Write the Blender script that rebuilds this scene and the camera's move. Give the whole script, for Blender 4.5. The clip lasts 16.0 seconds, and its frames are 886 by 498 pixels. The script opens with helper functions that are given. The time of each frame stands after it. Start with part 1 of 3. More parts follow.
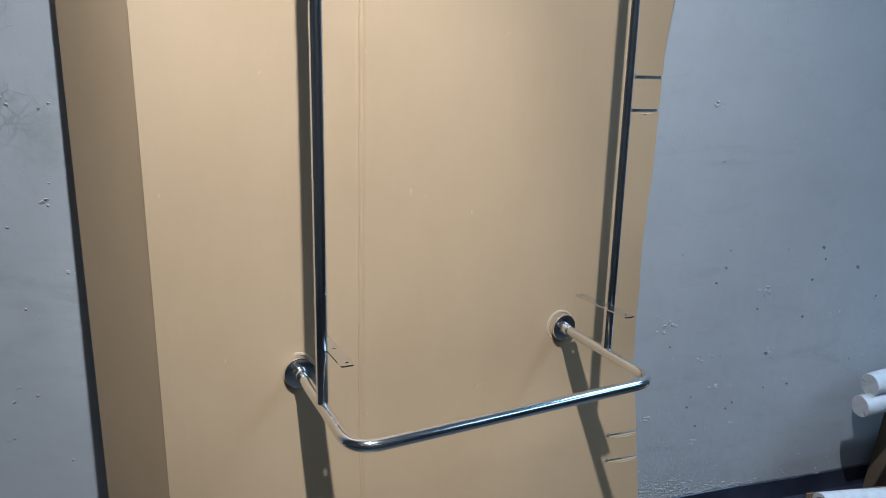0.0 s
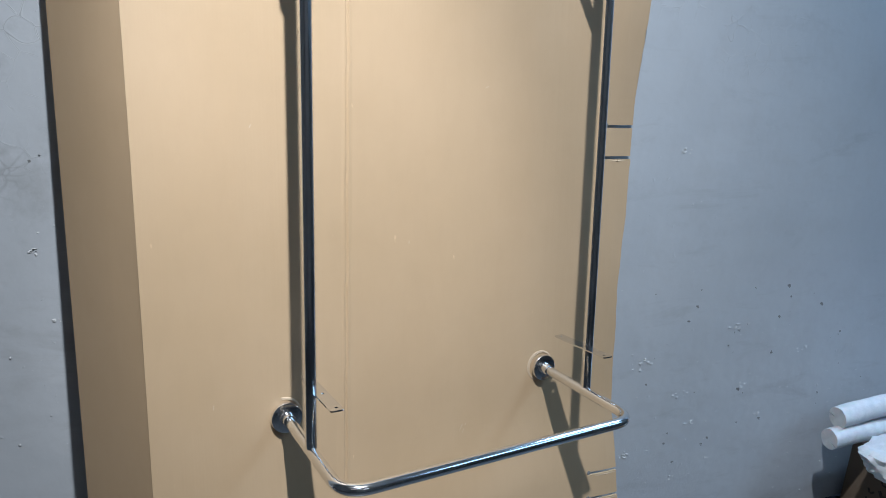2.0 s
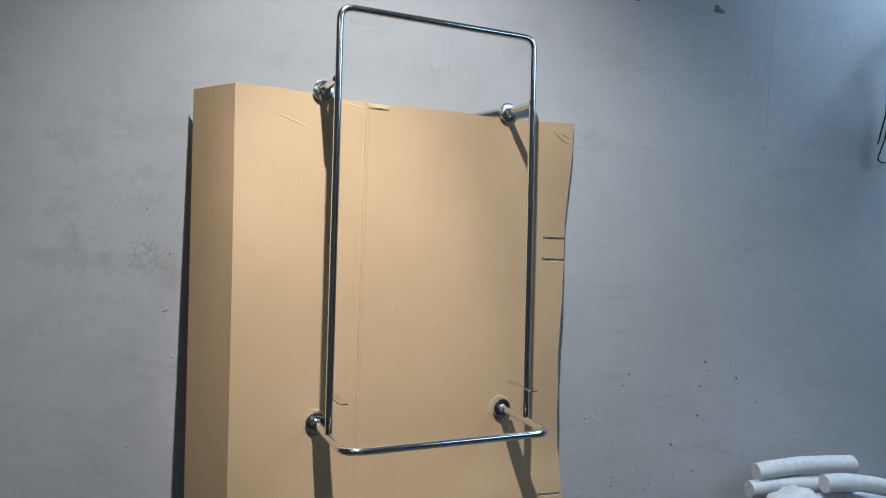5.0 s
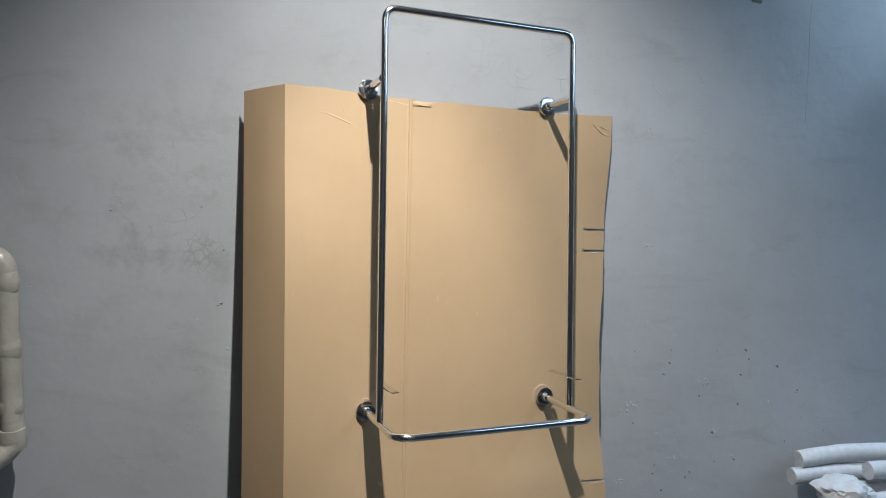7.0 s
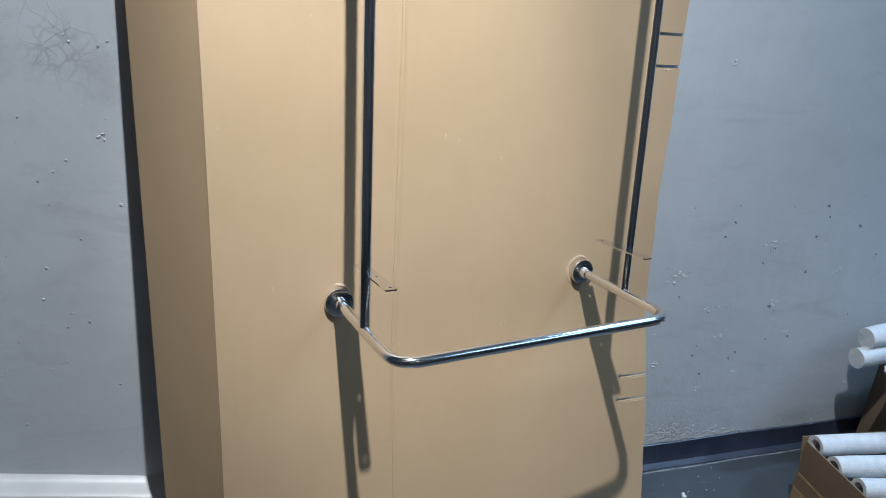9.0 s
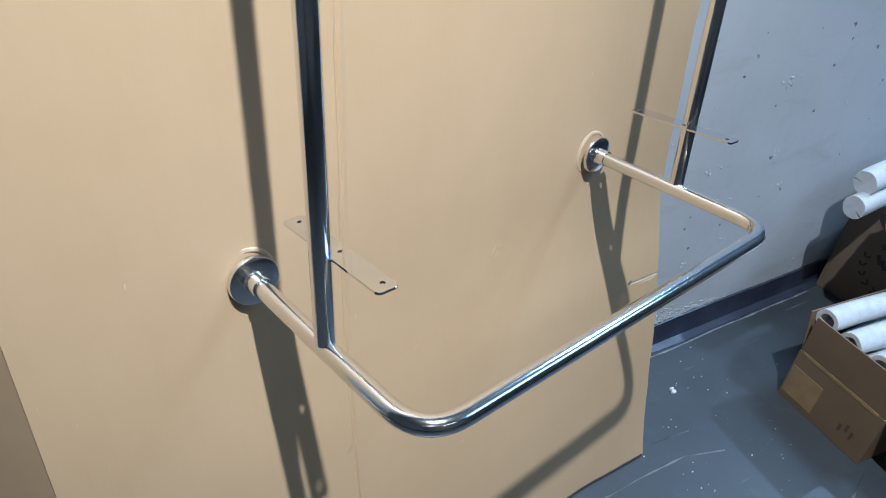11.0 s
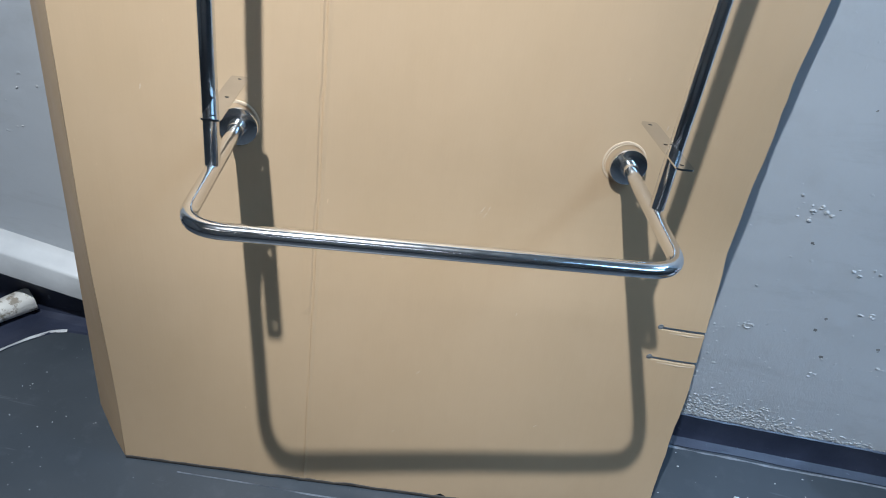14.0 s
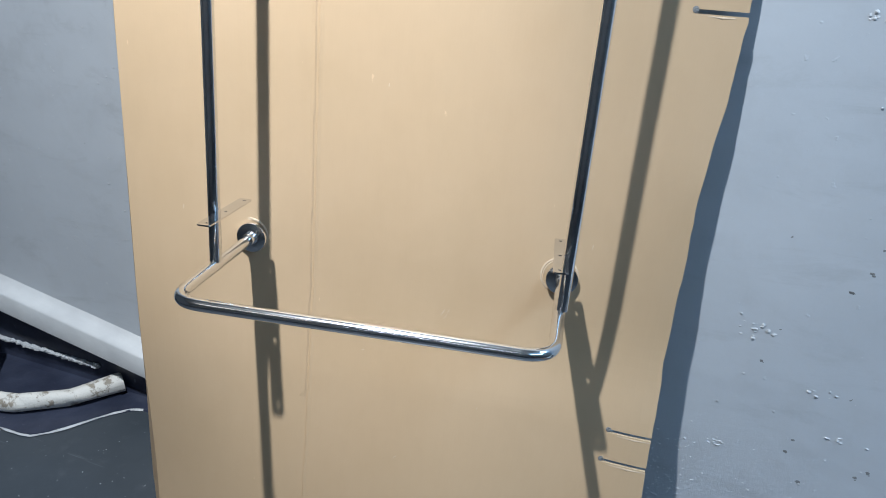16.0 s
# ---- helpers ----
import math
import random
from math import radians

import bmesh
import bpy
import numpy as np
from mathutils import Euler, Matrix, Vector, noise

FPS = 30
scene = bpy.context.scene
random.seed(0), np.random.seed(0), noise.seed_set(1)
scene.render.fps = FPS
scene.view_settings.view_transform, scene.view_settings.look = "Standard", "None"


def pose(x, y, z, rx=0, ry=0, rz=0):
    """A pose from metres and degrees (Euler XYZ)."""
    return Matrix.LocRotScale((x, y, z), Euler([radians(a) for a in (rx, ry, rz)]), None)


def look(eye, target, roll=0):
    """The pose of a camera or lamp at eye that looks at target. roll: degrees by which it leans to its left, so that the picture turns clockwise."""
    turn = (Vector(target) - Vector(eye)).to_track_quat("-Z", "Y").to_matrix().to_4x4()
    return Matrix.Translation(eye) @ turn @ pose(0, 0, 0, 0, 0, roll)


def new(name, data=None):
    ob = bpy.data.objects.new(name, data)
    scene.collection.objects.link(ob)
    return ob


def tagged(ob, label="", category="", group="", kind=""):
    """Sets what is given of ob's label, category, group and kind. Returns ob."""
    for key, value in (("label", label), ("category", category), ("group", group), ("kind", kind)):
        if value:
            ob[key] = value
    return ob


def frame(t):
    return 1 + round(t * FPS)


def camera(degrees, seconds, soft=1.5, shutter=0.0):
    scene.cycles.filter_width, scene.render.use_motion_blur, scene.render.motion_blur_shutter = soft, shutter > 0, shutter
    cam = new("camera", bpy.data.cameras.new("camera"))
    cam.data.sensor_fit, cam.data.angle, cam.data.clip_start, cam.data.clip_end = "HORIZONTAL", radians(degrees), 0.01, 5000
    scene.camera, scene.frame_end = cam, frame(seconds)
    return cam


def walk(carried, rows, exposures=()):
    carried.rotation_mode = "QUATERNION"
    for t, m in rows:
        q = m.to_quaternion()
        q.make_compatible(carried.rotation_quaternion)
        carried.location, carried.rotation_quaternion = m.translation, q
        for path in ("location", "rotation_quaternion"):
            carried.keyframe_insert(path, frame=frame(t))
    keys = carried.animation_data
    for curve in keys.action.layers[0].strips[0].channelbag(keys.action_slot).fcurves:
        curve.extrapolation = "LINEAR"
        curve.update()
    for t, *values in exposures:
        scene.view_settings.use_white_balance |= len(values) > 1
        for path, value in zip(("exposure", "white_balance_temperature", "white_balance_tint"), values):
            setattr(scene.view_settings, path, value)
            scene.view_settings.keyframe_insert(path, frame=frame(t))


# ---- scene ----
cam = camera(65.8, 16.0, soft=1.0)
PATH = [
    (0, (-0.452, -1.653, 1.652), (0.103, 0.153, 0.995), 2.8),
    (0.5, (-0.462, -1.658, 1.651), (0.132, 0.135, 0.993), 3.1),
    (1, (-0.469, -1.665, 1.645), (0.135, 0.12, 0.974), 2.9),
    (1.5, (-0.487, -1.662, 1.634), (0.133, 0.113, 0.953), 2.8),
    (2, (-0.489, -1.685, 1.686), (0.146, 0.129, 1.133), 2.9),
    (2.5, (-0.485, -1.733, 1.72), (0.145, 0.153, 1.5), 2.7),
    (3, (-0.48, -1.752, 1.772), (0.127, 0.153, 1.722), 2.5),
    (3.5, (-0.482, -1.812, 1.784), (0.107, 0.097, 1.7), 2.0),
    (4, (-0.45, -2.049, 1.761), (0.083, -0.128, 1.594), 2.6),
    (4.2, (-0.46, -2.169, 1.742), (0.06, -0.247, 1.551), 2.9),
    (6.3, (-0.57, -2.877, 1.684), (-0.161, -0.926, 1.521), 1.5),
    (6.5, (-0.592, -2.83, 1.697), (-0.181, -0.881, 1.522), 1.7),
    (7, (-0.561, -2.631, 1.696), (-0.168, -0.68, 1.495), 1.6),
    (7.5, (-0.515, -2.429, 1.707), (-0.14, -0.484, 1.434), 3.5),
    (8, (-0.568, -2.169, 1.669), (-0.151, -0.25, 1.291), 4.4),
    (8.5, (-0.608, -1.934, 1.654), (-0.11, -0.077, 1.101), 4.3),
    (9, (-0.563, -1.749, 1.608), (-0.004, 0.027, 0.878), 4.2),
    (9.2, (-0.532, -1.637, 1.584), (0.054, 0.113, 0.814), 3.2),
    (11.3, (-0.533, -0.962, 1.439), (0.385, 0.351, 0.242), 7.2),
    (11.5, (-0.53, -0.957, 1.431), (0.383, 0.344, 0.217), 7.8),
    (12, (-0.518, -0.961, 1.428), (0.354, 0.348, 0.194), 9.0),
    (12.5, (-0.448, -0.996, 1.429), (0.295, 0.388, 0.191), 8.3),
    (13, (-0.214, -1.076, 1.445), (0.213, 0.468, 0.247), 6.8),
    (13.5, (0.0, -1.166, 1.451), (0.062, 0.441, 0.266), 5.1),
    (14, (0.131, -1.321, 1.474), (0.004, 0.275, 0.276), 7.8),
    (14.5, (0.282, -1.367, 1.473), (-0.018, 0.188, 0.251), 4.0),
    (15, (0.498, -1.298, 1.468), (-0.03, 0.191, 0.241), 4.7),
    (15.5, (0.6, -1.317, 1.489), (-0.034, 0.196, 0.345), 1.3),
    (16, (0.553, -1.492, 1.566), (-0.039, 0.209, 0.696), 2.7),
]
walk(cam, [(t, look(eye, target, roll)) for t, eye, target, roll in PATH],
     exposures=((0.0, -0.60, 5700, 10), (0.5, -0.50, 5700, 10), (2.0, -0.45, 5750, 10), (3.0, -0.62, 5900, 10), (4.0, -0.63, 6100, 11), (6.5, -0.56, 6650, 12), (7.5, -0.62, 6450, 11), (9.0, -0.38, 5850, 10),
                (12.0, -0.06, 5600, 9), (13.0, -0.20, 5550, 9), (14.0, -0.10, 5650, 9), (15.0, 0.24, 5750, 9), (16.0, 0.0, 5700, 9)))

# ---- world and lights ----
world = bpy.data.worlds.new("room_dark")
world.use_nodes = True
world.node_tree.nodes["Background"].inputs[0].default_value = (0.55, 0.62, 0.75, 1)
world.node_tree.nodes["Background"].inputs[1].default_value = 0.002
scene.world = world


def lamp(name, kind, place, target, power, colour, **more):
    data = bpy.data.lights.new(name, kind)
    data.energy, data.color = power, colour
    if kind == "SPOT":
        data.spot_size, data.spot_blend, data.shadow_soft_size = radians(more["cone"]), more["blend"], more["radius"]
    if kind == "AREA":
        data.shape, data.size, data.size_y = "RECTANGLE", more["size"][0], more["size"][1]
    ob = new(name, data)
    ob.matrix_world = look(place, target)
    return ob


# the showroom spot high over the rack: its wide spill and the narrow core of its beam
SPOT = (-0.26, -1.475, 3.97)
lamp("spot_lamp", "SPOT", SPOT, (-0.13, -0.55, -0.40), 740, (0.98, 0.98, 0.945), cone=93, blend=1.0, radius=0.032)
lamp("spot_core", "SPOT", SPOT, (-0.22, 0.0, 0.85), 430, (1.0, 0.975, 0.925), cone=27, blend=1.0, radius=0.032)
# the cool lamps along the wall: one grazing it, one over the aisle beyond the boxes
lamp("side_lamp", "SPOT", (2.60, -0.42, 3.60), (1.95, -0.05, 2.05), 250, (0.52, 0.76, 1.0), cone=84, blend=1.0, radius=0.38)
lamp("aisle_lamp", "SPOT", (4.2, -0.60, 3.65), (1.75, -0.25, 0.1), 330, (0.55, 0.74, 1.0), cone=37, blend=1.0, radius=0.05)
# unseen area lamps added in the hall as warm, neutral and cool fill
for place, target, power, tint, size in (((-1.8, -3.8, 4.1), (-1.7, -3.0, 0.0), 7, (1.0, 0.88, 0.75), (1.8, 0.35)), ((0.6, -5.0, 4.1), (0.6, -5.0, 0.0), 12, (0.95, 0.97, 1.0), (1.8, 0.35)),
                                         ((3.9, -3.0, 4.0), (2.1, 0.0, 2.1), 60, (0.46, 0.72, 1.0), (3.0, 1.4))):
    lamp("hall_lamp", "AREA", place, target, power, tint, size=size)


# ---- materials ----
class Nodes:
    """A short way to write node materials."""

    def __init__(self, name):
        self.mat = bpy.data.materials.new(name)
        self.mat.use_nodes = True
        self.tree = self.mat.node_tree
        self.bsdf = self.tree.nodes["Principled BSDF"]
        self.coord = self.tree.nodes.new("ShaderNodeTexCoord").outputs["Object"]

    def put(self, socket, value):
        if isinstance(value, bpy.types.NodeSocket):
            self.tree.links.new(value, socket)
        elif isinstance(value, tuple) and len(value) == 3 and socket.type == "RGBA":
            socket.default_value = (*value, 1)
        else:
            socket.default_value = value

    def mapped(self, scale=(1, 1, 1), loc=(0, 0, 0)):
        n = self.tree.nodes.new("ShaderNodeMapping")
        self.put(n.inputs["Vector"], self.coord)
        n.inputs["Scale"].default_value, n.inputs["Location"].default_value = scale, loc
        return n.outputs[0]

    def noise(self, scale, detail=4, rough=0.55, vector=None, distort=0.0):
        n = self.tree.nodes.new("ShaderNodeTexNoise")
        self.put(n.inputs["Vector"], vector or self.coord)
        n.inputs["Scale"].default_value, n.inputs["Detail"].default_value = scale, detail
        n.inputs["Roughness"].default_value, n.inputs["Distortion"].default_value = rough, distort
        return n.outputs["Fac"]

    def edges(self, scale, vector=None):
        n = self.tree.nodes.new("ShaderNodeTexVoronoi")
        n.feature = "DISTANCE_TO_EDGE"
        self.put(n.inputs["Vector"], vector or self.coord)
        n.inputs["Scale"].default_value = scale
        return n.outputs["Distance"]

    def warp(self, scale, amount):
        n = self.tree.nodes.new("ShaderNodeTexNoise")
        self.put(n.inputs["Vector"], self.coord)
        n.inputs["Scale"].default_value = scale
        a = self.vec("SUBTRACT", n.outputs["Color"], (0.5, 0.5, 0.5))
        b = self.vec("MULTIPLY", a, (amount, amount, amount))
        return self.vec("ADD", self.coord, b)

    def vec(self, op, a, b):
        n = self.tree.nodes.new("ShaderNodeVectorMath")
        n.operation = op
        self.put(n.inputs[0], a), self.put(n.inputs[1], b)
        return n.outputs["Value"] if op in ("DISTANCE", "LENGTH") else n.outputs[0]

    def math(self, op, a, b=0.0):
        n = self.tree.nodes.new("ShaderNodeMath")
        n.operation = op
        self.put(n.inputs[0], a), self.put(n.inputs[1], b)
        return n.outputs[0]

    def ramp(self, value, a, b, lo=0.0, hi=1.0):
        n = self.tree.nodes.new("ShaderNodeMapRange")
        n.clamp = True
        for k, v in zip((0, 1, 2, 3, 4), (value, a, b, lo, hi)):
            self.put(n.inputs[k], v)
        return n.outputs[0]

    def mix(self, fac, a, b):
        n = self.tree.nodes.new("ShaderNodeMix")
        n.data_type = "RGBA"
        self.put(n.inputs["Factor"], fac), self.put(n.inputs[6], a), self.put(n.inputs[7], b)
        return n.outputs[2]

    def spot(self, centre, radius, soft):
        """1 inside a ball, fading to 0 over soft metres."""
        d = self.vec("DISTANCE", self.coord, centre)
        return self.ramp(d, radius, radius + soft, 1.0, 0.0)

    def random(self):
        return self.tree.nodes.new("ShaderNodeObjectInfo").outputs["Random"]

    def done(self, colour, rough=0.6, metal=0.0, height=None, strength=0.3, distance=0.004, **more):
        self.put(self.bsdf.inputs["Base Color"], colour)
        self.put(self.bsdf.inputs["Roughness"], rough)
        self.put(self.bsdf.inputs["Metallic"], metal)
        for key, value in more.items():
            self.put(self.bsdf.inputs[key.replace("_", " ").title()], value)
        if height is not None:
            n = self.tree.nodes.new("ShaderNodeBump")
            n.inputs["Strength"].default_value, n.inputs["Distance"].default_value = strength, distance
            self.put(n.inputs["Height"], height)
            self.put(self.bsdf.inputs["Normal"], n.outputs[0])
        return self.mat


def wall_material():
    n = Nodes("old_white_paint")
    base = n.mix(n.ramp(n.noise(1.3, 5), 0.3, 0.7), (0.435, 0.456, 0.479), (0.503, 0.522, 0.544))
    base = n.mix(n.ramp(n.noise(9, 5, 0.65), 0.52, 0.8, 0, 0.35), base, (0.388, 0.394, 0.400))
    # hairline cracks, in some patches only
    web = n.edges(17, n.warp(6, 0.16))
    patch = n.spot((0.92, 0, 2.06), 0.16, 0.34)
    for centre, core, soft in (((0.26, 0, 2.16), 0.16, 0.30), ((0.95, 0, 1.80), 0.03, 0.25), ((-0.93, 0, 1.80), 0.03, 0.22), ((-0.99, 0, 1.58), 0.05, 0.16), ((-0.94, 0, 1.40), 0.05, 0.07), ((-1.21, 0, 0.62), 0.01, 0.10)):
        patch = n.math("MAXIMUM", patch, n.spot(centre, core, soft))
    patch = n.math("MULTIPLY", patch, n.ramp(n.noise(5, 5, 0.6), 0.42, 0.56))
    crack = n.math("MULTIPLY", n.ramp(web, 0.0, 0.013, 1.0, 0.0), patch)
    lip = n.math("MULTIPLY", n.ramp(web, 0.013, 0.045, 1.0, 0.0), patch)
    base = n.mix(n.math("MULTIPLY", lip, 0.22), base, (0.639, 0.646, 0.639))
    base = n.mix(n.math("MULTIPLY", crack, 0.50), base, (0.13, 0.13, 0.13))
    stain = n.math("MULTIPLY", n.spot((-0.94, 0, 1.405), 0.03, 0.07), n.ramp(n.edges(30, n.warp(12, 0.08)), 0.0, 0.13, 1.0, 0.0))
    base = n.mix(n.math("MULTIPLY", stain, 0.34), base, (0.17, 0.17, 0.165))
    smear = n.noise(3.0, 6, 0.7, n.mapped((1, 1, 3.2)), 0.6)
    base = n.mix(n.ramp(smear, 0.55, 0.74, 0, 0.42), base, (0.326, 0.330, 0.335))
    grime = n.math("MULTIPLY", n.spot((-1.05, 0, 1.55), 0.15, 0.6), n.ramp(n.noise(5.5, 6, 0.68), 0.50, 0.66))
    base = n.mix(n.math("MULTIPLY", grime, 0.35), base, (0.20, 0.195, 0.186))
    base = n.mix(n.ramp(n.noise(130, 4, 0.7), 0.60, 0.80, 0, 0.25), base, (0.612, 0.619, 0.626))
    # fine blisters
    blister = n.ramp(n.noise(46, 3), 0.68, 0.76)
    h = n.math("ADD", n.math("MULTIPLY", n.noise(2.2, 4), 1.6), n.math("MULTIPLY", n.noise(30, 5, 0.6), 0.12))
    h = n.math("ADD", h, n.math("MULTIPLY", blister, 0.12))
    rough = n.math("MULTIPLY", n.spot((0.75, 0, 0.05), 0.08, 0.42), n.noise(95, 6, 0.75))
    h = n.math("ADD", h, n.math("MULTIPLY", rough, 0.65))
    h = n.math("SUBTRACT", h, n.math("MULTIPLY", crack, 0.16))
    h = n.math("ADD", h, n.math("MULTIPLY", lip, 0.08))
    return n.done(base, n.ramp(n.noise(5), 0.3, 0.7, 0.68, 0.85), height=h, strength=0.65, distance=0.008)


def plain_wall_material():
    n = Nodes("hall_wall_paint")
    base = n.mix(n.noise(1.1, 5), (0.42, 0.42, 0.42), (0.48, 0.48, 0.47))
    return n.done(base, 0.7, height=n.noise(24, 4), strength=0.2)


def floor_material():
    n = Nodes("grey_blue_floor_paint")
    base = n.mix(n.ramp(n.noise(1.6, 6, 0.6), 0.3, 0.72), (0.034, 0.041, 0.049), (0.052, 0.061, 0.072))
    base = n.mix(n.ramp(n.noise(14, 5, 0.7), 0.55, 0.8, 0, 0.5), base, (0.085, 0.094, 0.108))
    scratch = n.noise(5, 4, 0.6, n.mapped((0.5, 9, 1)), 0.4)
    base = n.mix(n.ramp(scratch, 0.66, 0.76, 0, 0.35), base, (0.30, 0.32, 0.36))
    speck = n.ramp(n.noise(70, 2), 0.745, 0.77)
    base = n.mix(n.math("MULTIPLY", speck, 0.6), base, (0.5, 0.52, 0.55))
    return n.done(base, n.ramp(n.noise(4, 5), 0.25, 0.75, 0.28, 0.52), height=n.noise(18, 6, 0.6), strength=0.18, distance=0.004)


def skirt_material():
    n = Nodes("dark_blue_skirting_paint")
    base = n.mix(n.ramp(n.noise(7, 5), 0.35, 0.7), (0.018, 0.022, 0.040), (0.038, 0.044, 0.070))
    base = n.mix(n.ramp(n.noise(40, 4, 0.7), 0.66, 0.75, 0, 0.6), base, (0.16, 0.17, 0.21))
    return n.done(base, n.ramp(n.noise(9), 0.3, 0.7, 0.3, 0.5), height=n.noise(25, 4), strength=0.4)


def card_material(name, a, b, flute=True):
    n = Nodes(name)
    base = n.mix(n.ramp(n.noise(2.2, 5), 0.3, 0.7), a, b)
    fibre = n.noise(40, 5, 0.65, n.mapped((1, 1, 0.25)))
    base = n.mix(n.ramp(fibre, 0.45, 0.75, 0, 0.06), base, tuple(0.72 * v for v in a))
    mark = n.ramp(n.noise(60, 3, 0.6, n.mapped((1, 1, 0.35))), 0.745, 0.785, 0, 0.55)
    base = n.mix(mark, base, tuple(min(1, 1.3 * v) for v in b))
    wave = n.tree.nodes.new("ShaderNodeTexWave")
    wave.wave_profile, wave.bands_direction = "SIN", "X"
    n.put(wave.inputs["Vector"], n.coord)
    wave.inputs["Scale"].default_value, wave.inputs["Distortion"].default_value = 44, 0.6
    h = n.math("ADD", n.math("MULTIPLY", wave.outputs["Fac"], 0.010 if flute else 0.006), n.math("MULTIPLY", n.noise(4, 4), 0.9))
    h = n.math("ADD", h, n.math("MULTIPLY", n.noise(120, 3), 0.05))
    return n.done(base, n.ramp(n.noise(12), 0.3, 0.7, 0.52, 0.66), height=h, strength=0.35, distance=0.004)


def steel_material():
    n = Nodes("polished_stainless_steel")
    brush = n.noise(160, 3, 0.5, n.mapped((1, 1, 0.05)))
    return n.done(n.mix(n.noise(20), (0.76, 0.77, 0.78), (0.84, 0.845, 0.85)), n.ramp(brush, 0.3, 0.7, 0.10, 0.18), 1.0, height=n.noise(60), strength=0.02)


def simple(name, a, b, scale, rough, strength=0.2, **more):
    n = Nodes(name)
    return n.done(n.mix(n.ramp(n.noise(scale, 5), 0.3, 0.7), a, b), rough, height=n.noise(scale * 4, 4), strength=strength, **more)


def crumbled_pipe_material():
    n = Nodes("flaking_pipe_paint")
    flake = n.ramp(n.noise(26, 5, 0.7), 0.53, 0.60)
    base = n.mix(flake, (0.62, 0.60, 0.55), (0.27, 0.235, 0.185))
    return n.done(base, 0.75, height=n.noise(30, 5, 0.7), strength=0.8, distance=0.006)


WALL, HALL, FLOOR, SKIRT = wall_material(), plain_wall_material(), floor_material(), skirt_material()
CARD = card_material("brown_cardboard", (0.446, 0.312, 0.179), (0.494, 0.348, 0.208))
TORN = simple("torn_card_paper", (0.50, 0.38, 0.255), (0.55, 0.425, 0.29), 70, 0.8, 0.15)
CARD_EDGE = simple("cardboard_edge", (0.40, 0.29, 0.17), (0.55, 0.42, 0.27), 90, 0.8, 0.6)
BOX_CARD = card_material("old_box_cardboard", (0.130, 0.088, 0.050), (0.190, 0.128, 0.076), False)
# box cardboard again, darkened to put the wreath carton in shade
SHADED_CARD = card_material("shaded_box_cardboard", (0.12, 0.088, 0.062), (0.17, 0.125, 0.085), False)
TAPE = simple("brown_packing_tape", (0.25, 0.165, 0.085), (0.31, 0.21, 0.11), 20, 0.25, 0.1)
STEEL = steel_material()
MIRROR = simple("mirror_polished_steel", (0.70, 0.71, 0.72), (0.76, 0.77, 0.78), 20, 0.05, 0.01, metallic=1.0)
FOAM = simple("white_foam", (0.48, 0.50, 0.52), (0.58, 0.595, 0.61), 40, 0.6, 0.35, subsurface_weight=0.15)
PLASTER = simple("loose_plaster", (0.46, 0.467, 0.47), (0.56, 0.566, 0.568), 60, 0.85, 0.8)
# cement under the wall paint; also the painted shade in slit holes
CHIP_AND_SHADE = simple("bare_cement_and_shade", (0.15, 0.15, 0.15), (0.24, 0.24, 0.235), 80, 0.9, 0.8)
GLOSS = simple("yellowed_gloss_paint", (0.34, 0.325, 0.285), (0.44, 0.425, 0.375), 14, 0.28, 0.5)
WHITE = simple("white_gloss_paint", (0.48, 0.485, 0.485), (0.55, 0.555, 0.55), 12, 0.4, 0.2)
FLAKY = crumbled_pipe_material()
BLACK = simple("black_rubber", (0.012, 0.012, 0.014), (0.03, 0.03, 0.034), 30, 0.45)
# carton print; also colours the painted shade strip at the sheet's foot
INK_AND_SHADE = simple("black_print_and_shade", (0.035, 0.03, 0.026), (0.06, 0.05, 0.04), 60, 0.7)
FADED = simple("faded_brown_print", (0.07, 0.048, 0.03), (0.10, 0.07, 0.045), 60, 0.7)
CABLE = simple("grey_cable_sheath", (0.03, 0.032, 0.036), (0.09, 0.095, 0.10), 40, 0.4)
LINE = simple("worn_edge_and_streak", (0.12, 0.13, 0.15), (0.22, 0.235, 0.26), 50, 0.7, 0.6)


# ---- building helpers ----
def mesh_of(name, bm, material, smooth=False, angle=40):
    me = bpy.data.meshes.new(name)
    bmesh.ops.recalc_face_normals(bm, faces=bm.faces)
    bm.to_mesh(me)
    bm.free()
    for m in material if isinstance(material, (list, tuple)) else [material]:
        me.materials.append(m)
    if smooth:
        me.polygons.foreach_set("use_smooth", [True] * len(me.polygons))
        me.set_sharp_from_angle(angle=radians(angle))
    return me


def part(name, bm, material, parent=None, label="", smooth=False, m=None):
    ob = new(name, mesh_of(name, bm, material, smooth))
    if parent is not None:
        ob.parent = parent
    if m is not None:
        ob.matrix_basis = m
    return tagged(ob, label)


def holder(name, m, label, category, group="", kind=""):
    ob = new(name)
    ob.matrix_basis = m
    return tagged(ob, label, category, group, kind)


def box(bm, lo, hi, bevel=0.0):
    v = [bm.verts.new((x, y, z)) for x in (lo[0], hi[0]) for y in (lo[1], hi[1]) for z in (lo[2], hi[2])]
    fs = [bm.faces.new([v[i] for i in f]) for f in ((0, 1, 3, 2), (4, 6, 7, 5), (0, 4, 5, 1), (2, 3, 7, 6), (0, 2, 6, 4), (1, 5, 7, 3))]
    if bevel:
        es = list({e for f in fs for e in f.edges})
        bmesh.ops.bevel(bm, geom=es, offset=bevel, segments=2, affect="EDGES", profile=0.5)
    return bm


def slab(lo, hi, bevel=0.0):
    return box(bmesh.new(), lo, hi, bevel)


